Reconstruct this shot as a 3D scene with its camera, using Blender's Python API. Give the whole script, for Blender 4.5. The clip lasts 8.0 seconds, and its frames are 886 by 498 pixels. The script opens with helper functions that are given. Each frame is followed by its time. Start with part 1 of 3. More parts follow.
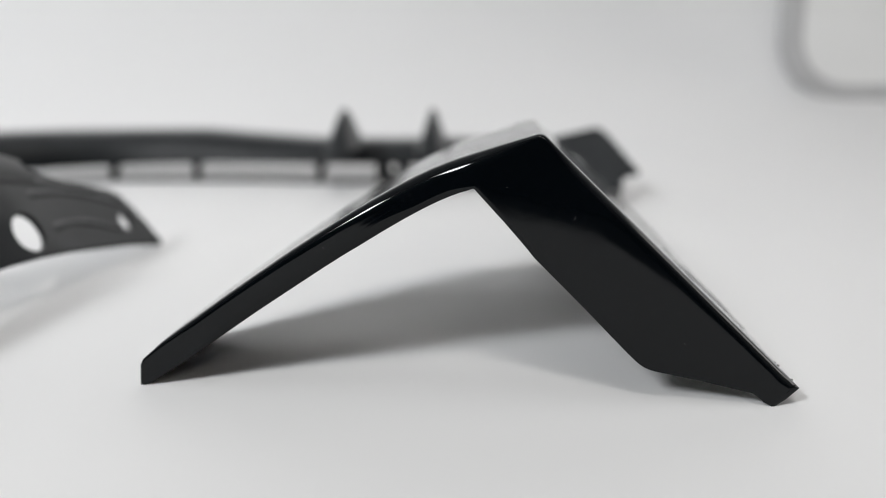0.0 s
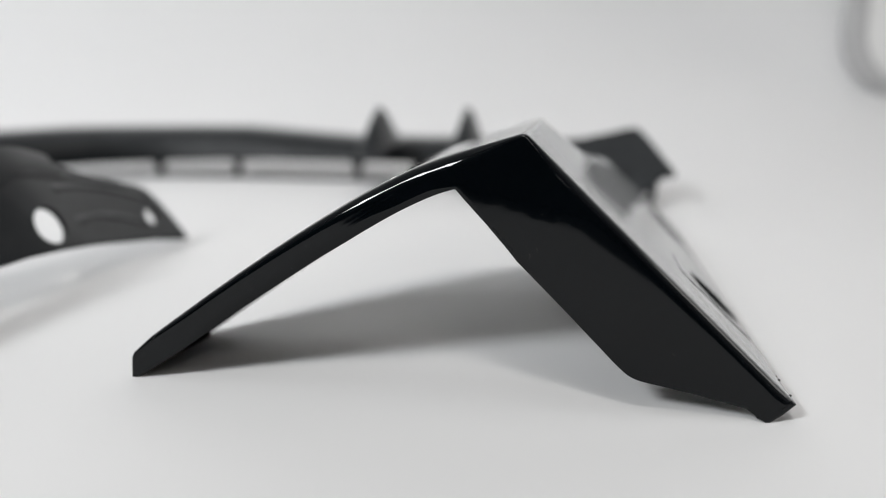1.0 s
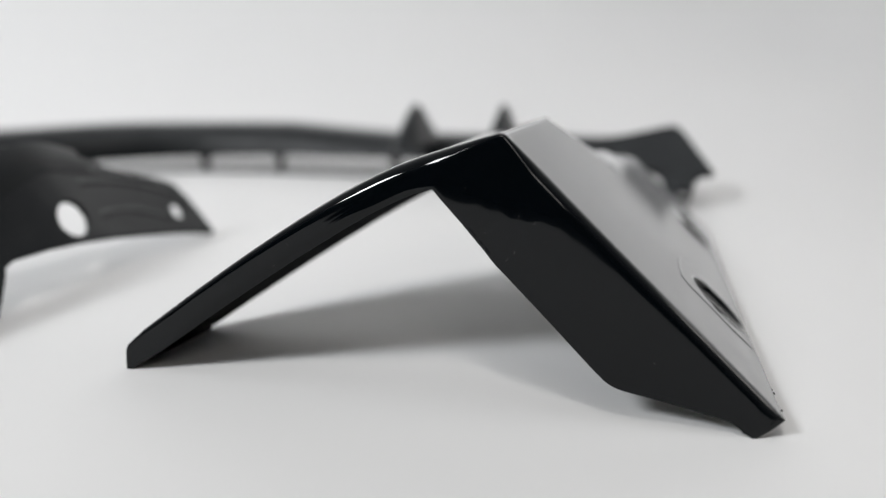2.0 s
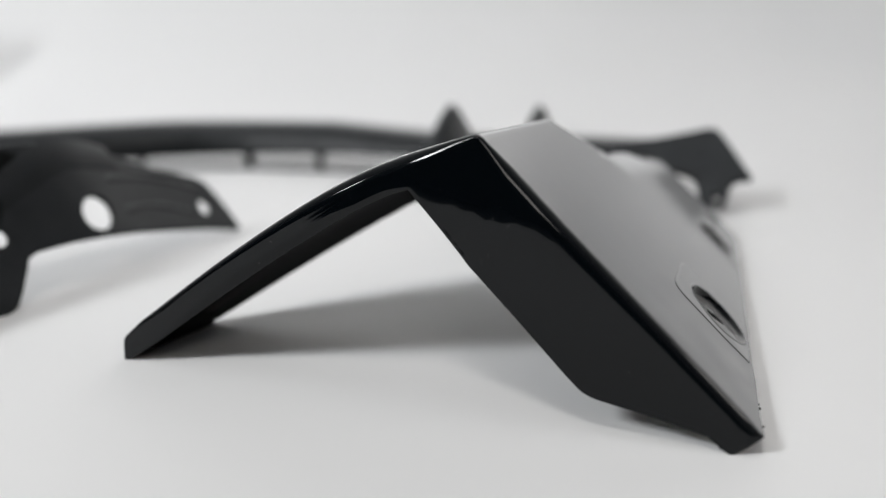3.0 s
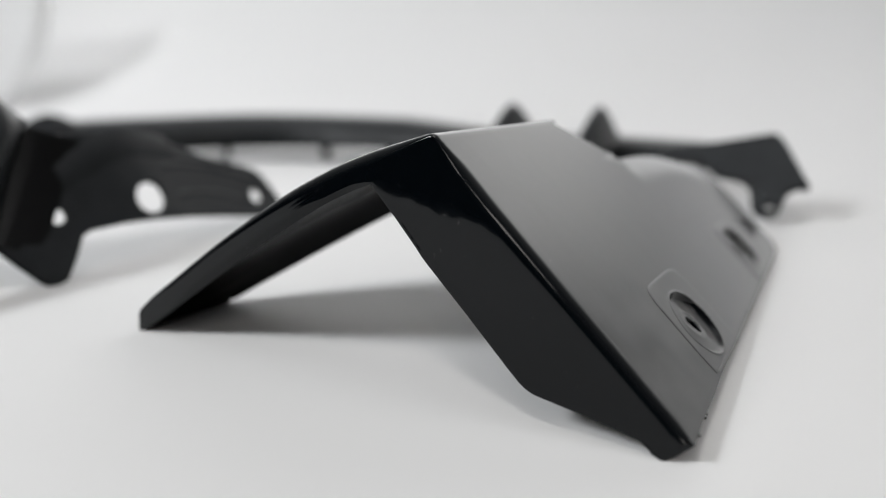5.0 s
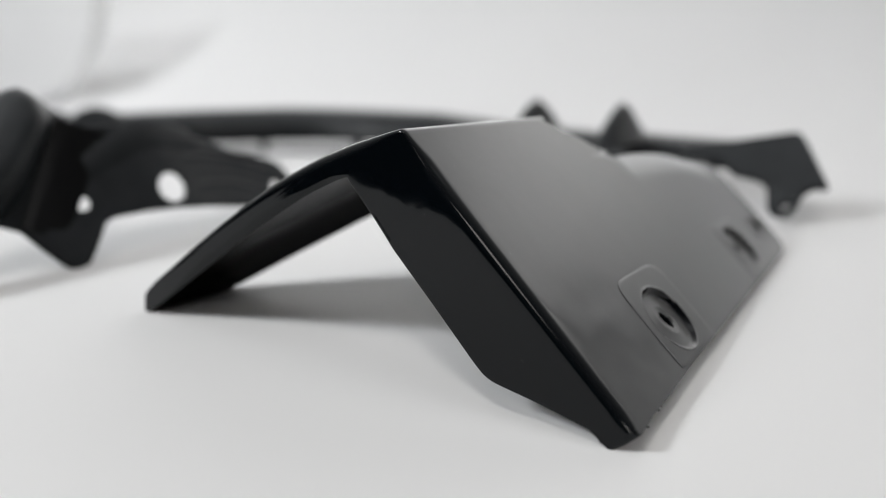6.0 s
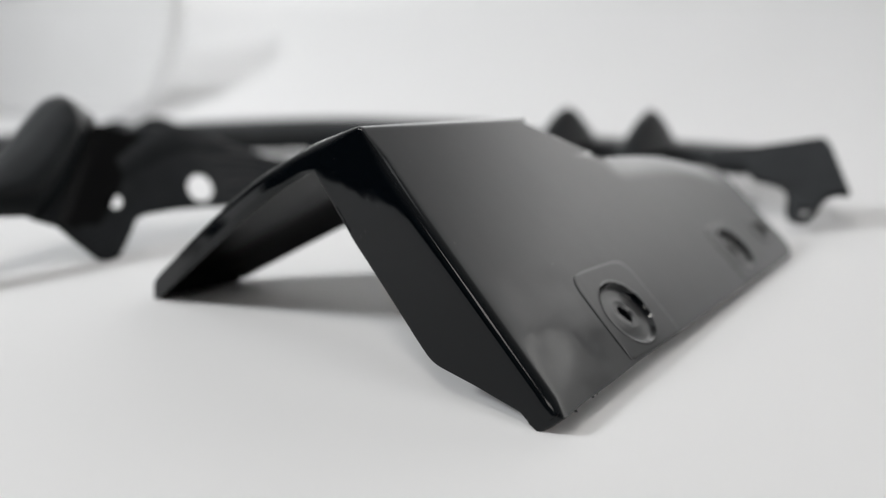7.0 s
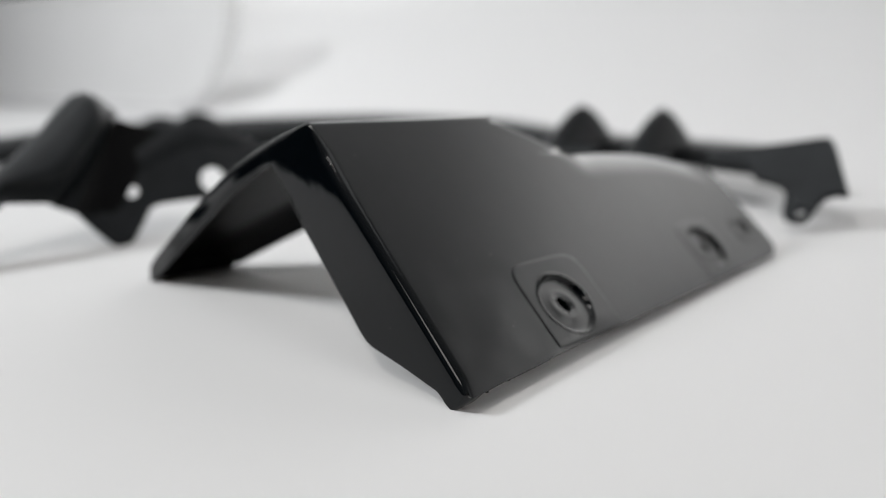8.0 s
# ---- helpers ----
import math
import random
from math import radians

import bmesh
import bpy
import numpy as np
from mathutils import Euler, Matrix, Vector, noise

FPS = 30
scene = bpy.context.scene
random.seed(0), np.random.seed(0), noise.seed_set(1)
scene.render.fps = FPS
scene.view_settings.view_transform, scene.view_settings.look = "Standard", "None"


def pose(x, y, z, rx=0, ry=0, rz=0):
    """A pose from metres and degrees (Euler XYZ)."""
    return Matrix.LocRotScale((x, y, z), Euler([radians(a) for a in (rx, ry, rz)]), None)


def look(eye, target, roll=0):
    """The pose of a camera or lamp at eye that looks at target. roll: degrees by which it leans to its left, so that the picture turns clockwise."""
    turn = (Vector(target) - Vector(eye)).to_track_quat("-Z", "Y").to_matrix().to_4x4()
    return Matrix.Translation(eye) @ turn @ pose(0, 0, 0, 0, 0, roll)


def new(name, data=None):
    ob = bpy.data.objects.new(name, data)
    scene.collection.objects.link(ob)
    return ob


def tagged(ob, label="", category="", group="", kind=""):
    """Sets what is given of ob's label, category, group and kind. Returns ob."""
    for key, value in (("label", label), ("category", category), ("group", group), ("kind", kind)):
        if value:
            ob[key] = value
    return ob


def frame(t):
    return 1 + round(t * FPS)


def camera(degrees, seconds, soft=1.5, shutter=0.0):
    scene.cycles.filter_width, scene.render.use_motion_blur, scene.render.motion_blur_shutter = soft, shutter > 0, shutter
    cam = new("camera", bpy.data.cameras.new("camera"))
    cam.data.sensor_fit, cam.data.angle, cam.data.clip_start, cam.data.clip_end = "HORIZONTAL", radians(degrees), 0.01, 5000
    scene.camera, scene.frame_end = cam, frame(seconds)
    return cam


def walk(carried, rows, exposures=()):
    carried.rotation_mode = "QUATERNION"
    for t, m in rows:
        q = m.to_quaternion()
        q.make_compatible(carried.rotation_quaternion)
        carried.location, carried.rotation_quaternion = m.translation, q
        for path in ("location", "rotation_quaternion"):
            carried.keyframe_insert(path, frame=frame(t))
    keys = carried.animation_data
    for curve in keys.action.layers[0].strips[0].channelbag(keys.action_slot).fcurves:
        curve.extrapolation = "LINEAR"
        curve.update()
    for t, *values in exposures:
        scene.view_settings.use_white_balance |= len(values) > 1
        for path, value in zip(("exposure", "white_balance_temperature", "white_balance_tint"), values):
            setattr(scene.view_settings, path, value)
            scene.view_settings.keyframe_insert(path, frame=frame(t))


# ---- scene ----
cam = camera(59.5, 8.0, soft=0.8)
PATH = [
    (0.0, (-0.0903, -0.2439, 0.1164), (-0.1058, -0.051, 0.0661), -0.0),
    (0.5, (-0.0766, -0.2403, 0.1159), (-0.1007, -0.0482, 0.0655), -0.2),
    (1.0, (-0.0634, -0.2362, 0.116), (-0.0958, -0.0454, 0.0654), -0.1),
    (1.5, (-0.0496, -0.2314, 0.1165), (-0.0906, -0.0425, 0.0653), -0.3),
    (3.0, (-0.0086, -0.216, 0.1161), (-0.075, -0.0345, 0.0648), -0.5),
    (3.5, (0.0036, -0.2124, 0.116), (-0.07, -0.0336, 0.0649), -0.5),
    (4.0, (0.0159, -0.2098, 0.1167), (-0.0647, -0.0341, 0.0653), -0.4),
    (4.5, (0.029, -0.2072, 0.117), (-0.0585, -0.0349, 0.0656), -0.3),
    (6.0, (0.0715, -0.1985, 0.1191), (-0.0343, -0.0374, 0.066), 0.0),
    (6.5, (0.0928, -0.1934, 0.1186), (-0.0213, -0.0377, 0.0664), -0.5),
    (7.0, (0.1161, -0.1856, 0.1151), (-0.0071, -0.0361, 0.0654), -0.7),
    (7.5, (0.1382, -0.178, 0.1157), (0.0088, -0.0339, 0.0657), -0.8),
    (8.0, (0.1628, -0.1667, 0.1159), (0.0264, -0.0293, 0.0658), -0.8),
]
walk(cam, [(t, look(eye, target, roll)) for t, eye, target, roll in PATH])

# the lens is focused on the near end of the glossy trim
cam.data.dof.use_dof = True
cam.data.dof.focus_distance = 0.255
cam.data.dof.aperture_fstop = 3.8

# ---- light ----
world = bpy.data.worlds.new("studio_air")
scene.world = world
world.use_nodes = True
world.node_tree.nodes["Background"].inputs[0].default_value = (0.75, 0.85, 1.0, 1)
world.node_tree.nodes["Background"].inputs[1].default_value = 0.02


def softbox_lamp(name, eye, target, wide, high, watts, colour):
    data = bpy.data.lights.new(name, "AREA")
    data.shape, data.size, data.size_y, data.energy, data.color = "RECTANGLE", wide, high, watts, colour
    ob = new(name, data)
    ob.matrix_world = look(eye, target)
    return ob


softbox_lamp("key_softbox", (-1.23, -1.27, 1.31), (-0.12, 0.10, 0.0), 0.42, 0.42, 9.8, (0.955, 0.98, 1.0)).data.spread = radians(110)
softbox_lamp("front_softbox", (-0.09, -0.64, 1.30), (-0.10, 0.15, 0.0), 0.20, 0.20, 1.6, (1.0, 0.965, 0.93)).data.spread = radians(110)
softbox_lamp("right_softbox", (0.34, -0.96, 0.83), (-0.05, 0.05, 0.0), 0.30, 0.30, 0.5, (1.0, 0.96, 0.92)).data.spread = radians(110)
softbox_lamp("overhead_softbox", (0.0, 0.02, 1.70), (-0.10, 0.20, 0.0), 1.2, 0.8, 3.4, (0.98, 0.99, 1.0))
# unseen fill, added to brighten the left panel and the paper behind it
softbox_lamp("left_panel_fill", (-1.00, -0.15, 1.62), (-1.55, 0.55, 0.20), 0.5, 0.5, 4.3, (0.98, 0.99, 1.0)).data.spread = radians(100)
softbox_lamp("side_softbox", (1.45, 0.30, 0.70), (0.05, 0.10, 0.0), 0.50, 0.50, 2.9, (1.0, 0.96, 0.93))
softbox_lamp("backdrop_softbox", (-0.42, 0.55, 0.50), (-0.42, 0.95, 0.52), 3.4, 0.20, 8.6, (1.0, 0.99, 0.98)).data.spread = radians(95)


# ---- materials ----
def material(name, colour, rough, spec=0.5, vary=0.0, scale=30.0, bump=0.0, bump_scale=200.0, dust=0.0, dust_scale=700.0, coat=0.0, rough_vary=0.0, top_light=0.0, sheen=0.0):
    """Principled surface with colour variation at two scales, fine relief and sparse dust."""
    m = bpy.data.materials.new(name)
    m.use_nodes = True
    t = m.node_tree
    b = t.nodes["Principled BSDF"]
    b.inputs["Roughness"].default_value = rough
    b.inputs["Specular IOR Level"].default_value = spec
    where = t.nodes.new("ShaderNodeTexCoord")

    def noisy(s, detail=4.0):
        n = t.nodes.new("ShaderNodeTexNoise")
        n.inputs["Scale"].default_value, n.inputs["Detail"].default_value = s, detail
        t.links.new(where.outputs["Object"], n.inputs["Vector"])
        return n.outputs["Fac"]

    def ranged(socket, a, z, lo, hi):
        r = t.nodes.new("ShaderNodeMapRange")
        for i, v in zip((1, 2, 3, 4), (a, z, lo, hi)):
            r.inputs[i].default_value = v
        t.links.new(socket, r.inputs[0])
        return r.outputs[0]

    def mixed(fac, a, z):
        x = t.nodes.new("ShaderNodeMix")
        x.data_type = "RGBA"
        t.links.new(fac, x.inputs[0])
        for sock, v in ((x.inputs[6], a), (x.inputs[7], z)):
            if isinstance(v, tuple):
                sock.default_value = (*v, 1)
            else:
                t.links.new(v, sock)
        return x.outputs[2]

    low = tuple(c * (1 - vary) for c in colour)
    out = mixed(ranged(noisy(scale), 0.3, 0.7, 0, 1), low, colour)
    out = mixed(ranged(noisy(scale * 9), 0.35, 0.65, 0, 0.5), out, tuple(c * (1 - 0.6 * vary) for c in colour))
    if dust:
        v = t.nodes.new("ShaderNodeTexVoronoi")
        v.inputs["Scale"].default_value = dust_scale
        t.links.new(where.outputs["Object"], v.inputs["Vector"])
        speck = ranged(v.outputs["Distance"], 0.03, 0.07, 1, 0)
        few = ranged(noisy(dust_scale * 0.35, 2.0), 0.57, 0.63, 0, dust)
        both = t.nodes.new("ShaderNodeMath")
        both.operation = "MULTIPLY"
        t.links.new(speck, both.inputs[0]), t.links.new(few, both.inputs[1])
        out = mixed(both.outputs[0], out, (0.35, 0.34, 0.32))
    if top_light:
        # light caught from above, painted in: upward faces turn paler and gain sheen
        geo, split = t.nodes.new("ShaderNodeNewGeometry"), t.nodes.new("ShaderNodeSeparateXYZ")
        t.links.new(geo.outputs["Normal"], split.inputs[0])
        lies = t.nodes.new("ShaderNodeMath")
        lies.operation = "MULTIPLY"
        t.links.new(ranged(split.outputs["Z"], 0.25, 0.9, 0, top_light), lies.inputs[0])
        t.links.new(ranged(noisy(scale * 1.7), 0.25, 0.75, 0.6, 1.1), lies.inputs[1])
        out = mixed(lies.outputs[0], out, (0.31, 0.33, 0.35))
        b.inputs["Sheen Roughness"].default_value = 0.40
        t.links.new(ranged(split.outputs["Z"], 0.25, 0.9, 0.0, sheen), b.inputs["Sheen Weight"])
    t.links.new(out, b.inputs["Base Color"])
    if rough_vary:
        t.links.new(ranged(noisy(scale * 2.3), 0.3, 0.7, rough, rough + rough_vary), b.inputs["Roughness"])
    if bump:
        n = t.nodes.new("ShaderNodeBump")
        n.inputs["Strength"].default_value, n.inputs["Distance"].default_value = 1.0, bump
        t.links.new(noisy(bump_scale, 2.5), n.inputs["Height"])
        t.links.new(n.outputs[0], b.inputs["Normal"])
    if coat:
        # a clear gloss layer over everything else, the painted top light included
        gloss, rim, over = t.nodes.new("ShaderNodeBsdfGlossy"), t.nodes.new("ShaderNodeFresnel"), t.nodes.new("ShaderNodeMixShader")
        gloss.inputs["Roughness"].default_value = 0.06
        rim.inputs["IOR"].default_value = coat
        if bump:
            t.links.new(n.outputs[0], gloss.inputs["Normal"]), t.links.new(n.outputs[0], rim.inputs["Normal"])
        t.links.new(rim.outputs[0], over.inputs[0]), t.links.new(b.outputs[0], over.inputs[1]), t.links.new(gloss.outputs[0], over.inputs[2])
        t.links.new(over.outputs[0], t.nodes["Material Output"].inputs["Surface"])
    return m


# both black plastics have light painted into their upward faces, satin the most
GLOSS = material("gloss_black_plastic", (0.0016, 0.0026, 0.0036), 0.05, 0.0, 0.3, 25, 0.00006, 60, 0.5, 420, coat=1.41, rough_vary=0.03, top_light=0.018, sheen=1.0)
SATIN = material("satin_black_plastic", (0.0022, 0.0034, 0.0044), 0.32, 0.145, 0.3, 30, 0.00003, 900, 0.0, rough_vary=0.08, top_light=0.11, sheen=0.6)
INSIDE = material("textured_black_plastic", (0.003, 0.003, 0.0034), 0.32, 0.14, 0.3, 60, 0.00008, 1500)
PAPER = material("white_paper", (0.80, 0.80, 0.80), 0.75, 0.3, 0.02, 3, 0.00006, 60)
SHELLW = material("white_panel_plastic", (0.86, 0.86, 0.85), 0.5, 0.4, 0.04, 8)
PANELW = material("off_white_panel_card", (0.80, 0.80, 0.80), 0.6, 0.3, 0.04, 8)
RIM = material("grey_rim_plastic", (0.52, 0.52, 0.52), 0.5, 0.4, 0.1, 20)
DARK = material("dark_studio_paint", (0.035, 0.035, 0.038), 0.8, 0.3, 0.25, 4)
LINT = material("grey_lint", (0.16, 0.15, 0.15), 0.9, 0.2, 0.3, 500)


# ---- small mesh tools ----
def mesh_of(name, bm, mat, smooth=40):
    bmesh.ops.recalc_face_normals(bm, faces=bm.faces)
    return raw_mesh(name, bm, mat, smooth)


def raw_mesh(name, bm, mat, smooth=40):
    me = bpy.data.meshes.new(name)
    bm.to_mesh(me)
    bm.free()
    for f in me.polygons:
        f.use_smooth = True
    me.set_sharp_from_angle(angle=radians(smooth))
    me.materials.append(mat)
    return me


def part(name, bm, mat, parent, label="", smooth=40, fix=True):
    ob = new(name, (mesh_of if fix else raw_mesh)(name, bm, mat, smooth))
    ob.parent = parent
    return tagged(ob, label)


def thing(name, place, label, category, group=""):
    ob = new(name)
    ob.location = place
    ob.empty_display_size = 0.02
    bpy.context.view_layer.update()
    return tagged(ob, label, category, group)


def thicken(ob, depth, offset=-1.0):
    uses = {}
    for f in ob.data.polygons:
        for k in f.edge_keys:
            uses[k] = uses.get(k, 0) + 1
    for e in ob.data.edges:
        if uses.get(tuple(sorted(e.vertices)), 0) < 2:
            e.use_edge_sharp = True
    mod = ob.modifiers.new("thickness", "SOLIDIFY")
    mod.thickness, mod.offset = depth, offset
    return mod


def flatten(ob):
    """Keep large faces flat under smooth shading."""
    mod = ob.modifiers.new("flat_faces", "WEIGHTED_NORMAL")
    mod.keep_sharp, mod.weight = True, 90
    return mod


def rounded(ob, width, segments=2, angle=40):
    mod = ob.modifiers.new("soft_edges", "BEVEL")
    mod.width, mod.segments, mod.limit_method, mod.angle_limit = width, segments, "ANGLE", radians(angle)
    return mod


def sheet(bm, rows, close=False):
    """Quads between rows of points of equal length."""
    grid = [[bm.verts.new(p) for p in row] for row in rows]
    for a, b in zip(grid, grid[1:]):
        n = len(a)
        for i in range(n if close else n - 1):
            j = (i + 1) % n
            bm.faces.new((a[i], a[j], b[j], b[i]))
    return grid


def box(bm, lo, hi, m=Matrix()):
    vs = [bm.verts.new(m @ Vector((x, y, z))) for x in (lo[0], hi[0]) for y in (lo[1], hi[1]) for z in (lo[2], hi[2])]
    for f in ((0, 1, 3, 2), (4, 6, 7, 5), (0, 4, 5, 1), (2, 3, 7, 6), (0, 2, 6, 4), (1, 5, 7, 3)):
        bm.faces.new([vs[i] for i in f])


def smoothstep(x, a, b):
    t = min(1.0, max(0.0, (x - a) / (b - a)))
    return t * t * (3 - 2 * t)


def table_of(rows, x):
    """Linear interpolation in rows of (x, value)."""
    return float(np.interp(x, [r[0] for r in rows], [r[1] for r in rows]))


def spline(points, n):
    """Catmull-Rom through the points, n steps a span."""
    p = [Vector(q) for q in points]
    p = [2 * p[0] - p[1], *p, 2 * p[-1] - p[-2]]
    out = []
    for a, b, c, d in zip(p, p[1:], p[2:], p[3:]):
        for i in range(n):
            t = i / n
            out.append(0.5 * (2 * b + (c - a) * t + (2 * a - 5 * b + 4 * c - d) * t * t + (3 * b - a - 3 * c + d) * t ** 3))
    return out + [p[-2]]


def plate(bm, outline, holes, place):
    """Flat plate: outline and round holes (u, v, r, height, shear) in plane coordinates, filled and put in space by place(u, v)."""
    edges = []
    loops = [outline] + [[(u + r * math.cos(2 * math.pi * i / 28) + q * r * math.sin(2 * math.pi * i / 28), v + r * k * math.sin(2 * math.pi * i / 28)) for i in range(28)] for u, v, r, k, q in holes]
    for loop in loops:
        vs = [bm.verts.new((u, v, 0)) for u, v in loop]
        edges += [bm.edges.new((a, b)) for a, b in zip(vs, vs[1:] + vs[:1])]
    bmesh.ops.triangle_fill(bm, use_beauty=True, use_dissolve=False, edges=edges, normal=(0, 0, 1))
    for v in bm.verts:
        v.co = place(v.co.x, v.co.y)


# ---- the setting: paper sweep and dark room ----
def paper_sweep():
    bm = bmesh.new()
    line = [(0.45 * i / 10, 0.0) for i in range(10)]
    line += [(0.45 + 0.5 * math.sin(a), 0.5 - 0.5 * math.cos(a)) for a in [math.pi / 2 * i / 24 for i in range(25)]]
    line += [(0.95, 0.5 + 1.1 * i / 6) for i in range(1, 7)]
    # the paper was cut unevenly in front
    cut = [(-2.7, -0.62), (-0.6, -0.60), (-0.25, -0.58), (-0.14, -0.54), (-0.06, -0.42), (0.0, -0.33), (0.06, -0.26), (0.15, -0.20), (0.4, -0.14), (2.0, -0.09)]
    across = [*np.linspace(-2.7, -0.45, 22), *np.linspace(-0.40, 0.20, 31), *np.linspace(0.28, 2.0, 18)]
    sheet(bm, [[(x, table_of(cut, x), 0.0)] + [(x, y, z) for y, z in line] for x in across])
    ob = new("backdrop", raw_mesh("backdrop", bm, PAPER))
    thicken(ob, 0.001, -1.0)
    tagged(ob, "seamless white paper backdrop sweeping up behind the parts", "backdrop", kind="structure")


def room():
    specs = (("floor", (-2.8, -2.4, -0.06), (2.3, 1.6, -0.012), "dark grey studio floor under the paper"),
             ("ceiling", (-2.8, -2.4, 2.3), (2.3, 1.6, 2.4), "dark painted studio ceiling"),
             ("wall_south", (-2.8, -2.5, -0.06), (2.3, -2.4, 2.4), "dark painted studio wall"),
             ("wall_north", (-2.8, 1.6, -0.06), (2.3, 1.7, 2.4), "dark painted studio wall"),
             ("wall_west", (-2.9, -2.5, -0.06), (-2.8, 1.7, 2.4), "dark painted studio wall"),
             ("wall_east", (2.3, -2.5, -0.06), (2.4, 1.7, 2.4), "dark painted studio wall"))
    for name, lo, hi, label in specs:
        bm = bmesh.new()
        box(bm, lo, hi)
        tagged(new(name, mesh_of(name, bm, DARK)), label, name.split("_")[0], kind="structure")


paper_sweep()
room()


# ---- the two rounded panels that stand on the sweep ----
def rounded_rect(x0, z0, x1, z1, low, n=10, top=None):
    """Outline with rounded corners; the upper two may have their own radius."""
    out = []
    high = low if top is None else top
    for cx, cz, a0, r in ((x1 - high, z1 - high, 0, high), (x0 + high, z1 - high, 90, high), (x0 + low, z0 + low, 180, low), (x1 - low, z0 + low, 270, low)):
        out += [(cx + r * math.cos(radians(a0 + 90 * i / n)), cz + r * math.sin(radians(a0 + 90 * i / n))) for i in range(n + 1)]
    return out


def studio_panel(place, turn, wide, high, r, top, rim, face, label):
    root = thing("studio_panel", place, label, "panel", "rounded panels on the sweep")
    root.rotation_euler = (radians(-4), 0, radians(turn))
    bm = bmesh.new()
    rings = []
    for inset, y in ((0.0, 0.03), (0.0, 0.010), (0.003, 0.003), (0.009, 0.0), (0.016, 0.0), (0.019, 0.004)):
        rings.append([(x, y, z) for x, z in rounded_rect(inset, inset, wide - inset, high - inset, r - inset, top=top - inset)])
    grid = sheet(bm, rings, True)
    bm.faces.new(grid[0])
    part("rim", bm, rim, root, "rounded rim")
    bm = bmesh.new()
    vs = [bm.verts.new((x, 0.004, z)) for x, z in rounded_rect(0.019, 0.019, wide - 0.019, high - 0.019, r - 0.019, top=top - 0.019)]
    bm.faces.new(vs)
    part("face", bm, face, root, "plain off-white face")
    return root


studio_panel((0.222, 0.68, 0.057), 0, 0.75, 0.42, 0.075, 0.075, RIM, SHELLW, "off-white rounded panel with grey rim standing on the paper sweep")
studio_panel((-2.16, 0.39, 0.004), 8, 1.105, 0.242, 0.19, 0.025, PANELW, PANELW, "plain off-white rounded panel standing beside the backdrop")


# ---- glossy corner trim in front ----
RT, AP = Vector((0.0085, -0.001, 0.0073)), Vector((-0.0785, 0.0032, 0.0903))
UP = (AP - RT).normalized()
ALONG = Vector((-0.0216, 1.0, -0.017))
PN = UP.cross(ALONG).normalized()
if PN.z < 0:
    PN = -PN
RIDGE = (AP - RT).length

# how far back the sloping side panel reaches, by height on the slope
REACH = [(0.0, 0.2525), (0.003, 0.2585), (0.0055, 0.2615), (0.010, 0.2626), (0.05, 0.2605), (0.062, 0.2595), (0.070, 0.2575), (0.0755, 0.2535), (0.080, 0.247), (0.0845, 0.238),
         (0.0885, 0.226), (0.092, 0.212), (0.0945, 0.190), (0.0958, 0.170), (0.0963, 0.150), (0.0968, 0.142), (0.0976, 0.1395), (0.107, 0.1255), (RIDGE - 0.003, 0.1085), (RIDGE, 0.1055)]
# height of the rolled top edge behind the shoulder, by y
CREST = [(0.139, 0.0976), (0.150, 0.0963), (0.170, 0.0958), (0.190, 0.0945), (0.212, 0.092), (0.226, 0.0885), (0.238, 0.0845), (0.247, 0.080), (0.2535, 0.0755), (0.2575, 0.070), (0.2595, 0.062), (0.2605, 0.050)]


def ripple(y, s):
    """Slight sink waves of the moulding near the foot."""
    fade = smoothstep(y, 0.003, 0.016) * (1 - smoothstep(y, 0.050, 0.085)) * (1 - smoothstep(s, 0.030, 0.060))
    return 0.00030 * fade * (noise.noise(Vector((s * 58 + 3.1, y * 62, 0.4))) + 0.25 * noise.noise(Vector((s * 110, y * 90 + 7.7, 2.3))))


def slope(y, s, out=0.0):
    """A point of the side panel: y along, s up the slope, out along the normal; behind the shoulder the top curls inward."""
    below = max(0.0, table_of(CREST, y) - s)
    curl = 0.0050 * max(0.0, 1 - below / 0.019) ** 2 * smoothstep(y, 0.138, 0.155) * (1 - smoothstep(y, 0.238, 0.256))
    s2 = s - 0.039 * y
    return RT + UP * s2 + ALONG * (y + 0.001 - 0.035 * s2) + PN * (out - curl + ripple(y, s))


def hem(y, s):
    """The lower edge rises a little along the panel."""
    return max(0.0, 1 - s / 0.09) * (0.0008 * smoothstep(y, 0.0, 0.02) + 0.0008 * smoothstep(y, 0.03, 0.06) + 0.037 * y)


# outer outline of the near end: left foot, over the ridge; the rest is the slope
LEFT = [(-0.2174, 0.0), (-0.2173, 0.004), (-0.2170, 0.0084), (-0.2160, 0.0104), (-0.2090, 0.0165), (-0.1995, 0.0241), (-0.1870, 0.0333), (-0.1741, 0.0420),
        (-0.1630, 0.0499), (-0.1518, 0.0574), (-0.1440, 0.0623), (-0.1363, 0.0669), (-0.1300, 0.0707), (-0.1241, 0.0740), (-0.1175, 0.0774),
        (-0.1135, 0.0793), (-0.1095, 0.0809), (-0.1050, 0.0824), (-0.0998, 0.0840), (-0.0950, 0.0855), (-0.0899, 0.0870), (-0.0850, 0.0884), (-0.0802, 0.0899)]
for _ in range(8):
    LEFT[5:-1] = [((a[0] + 2 * b[0] + c[0]) / 4, (a[1] + 2 * b[1] + c[1]) / 4) for a, b, c in zip(LEFT[4:], LEFT[5:], LEFT[6:])]
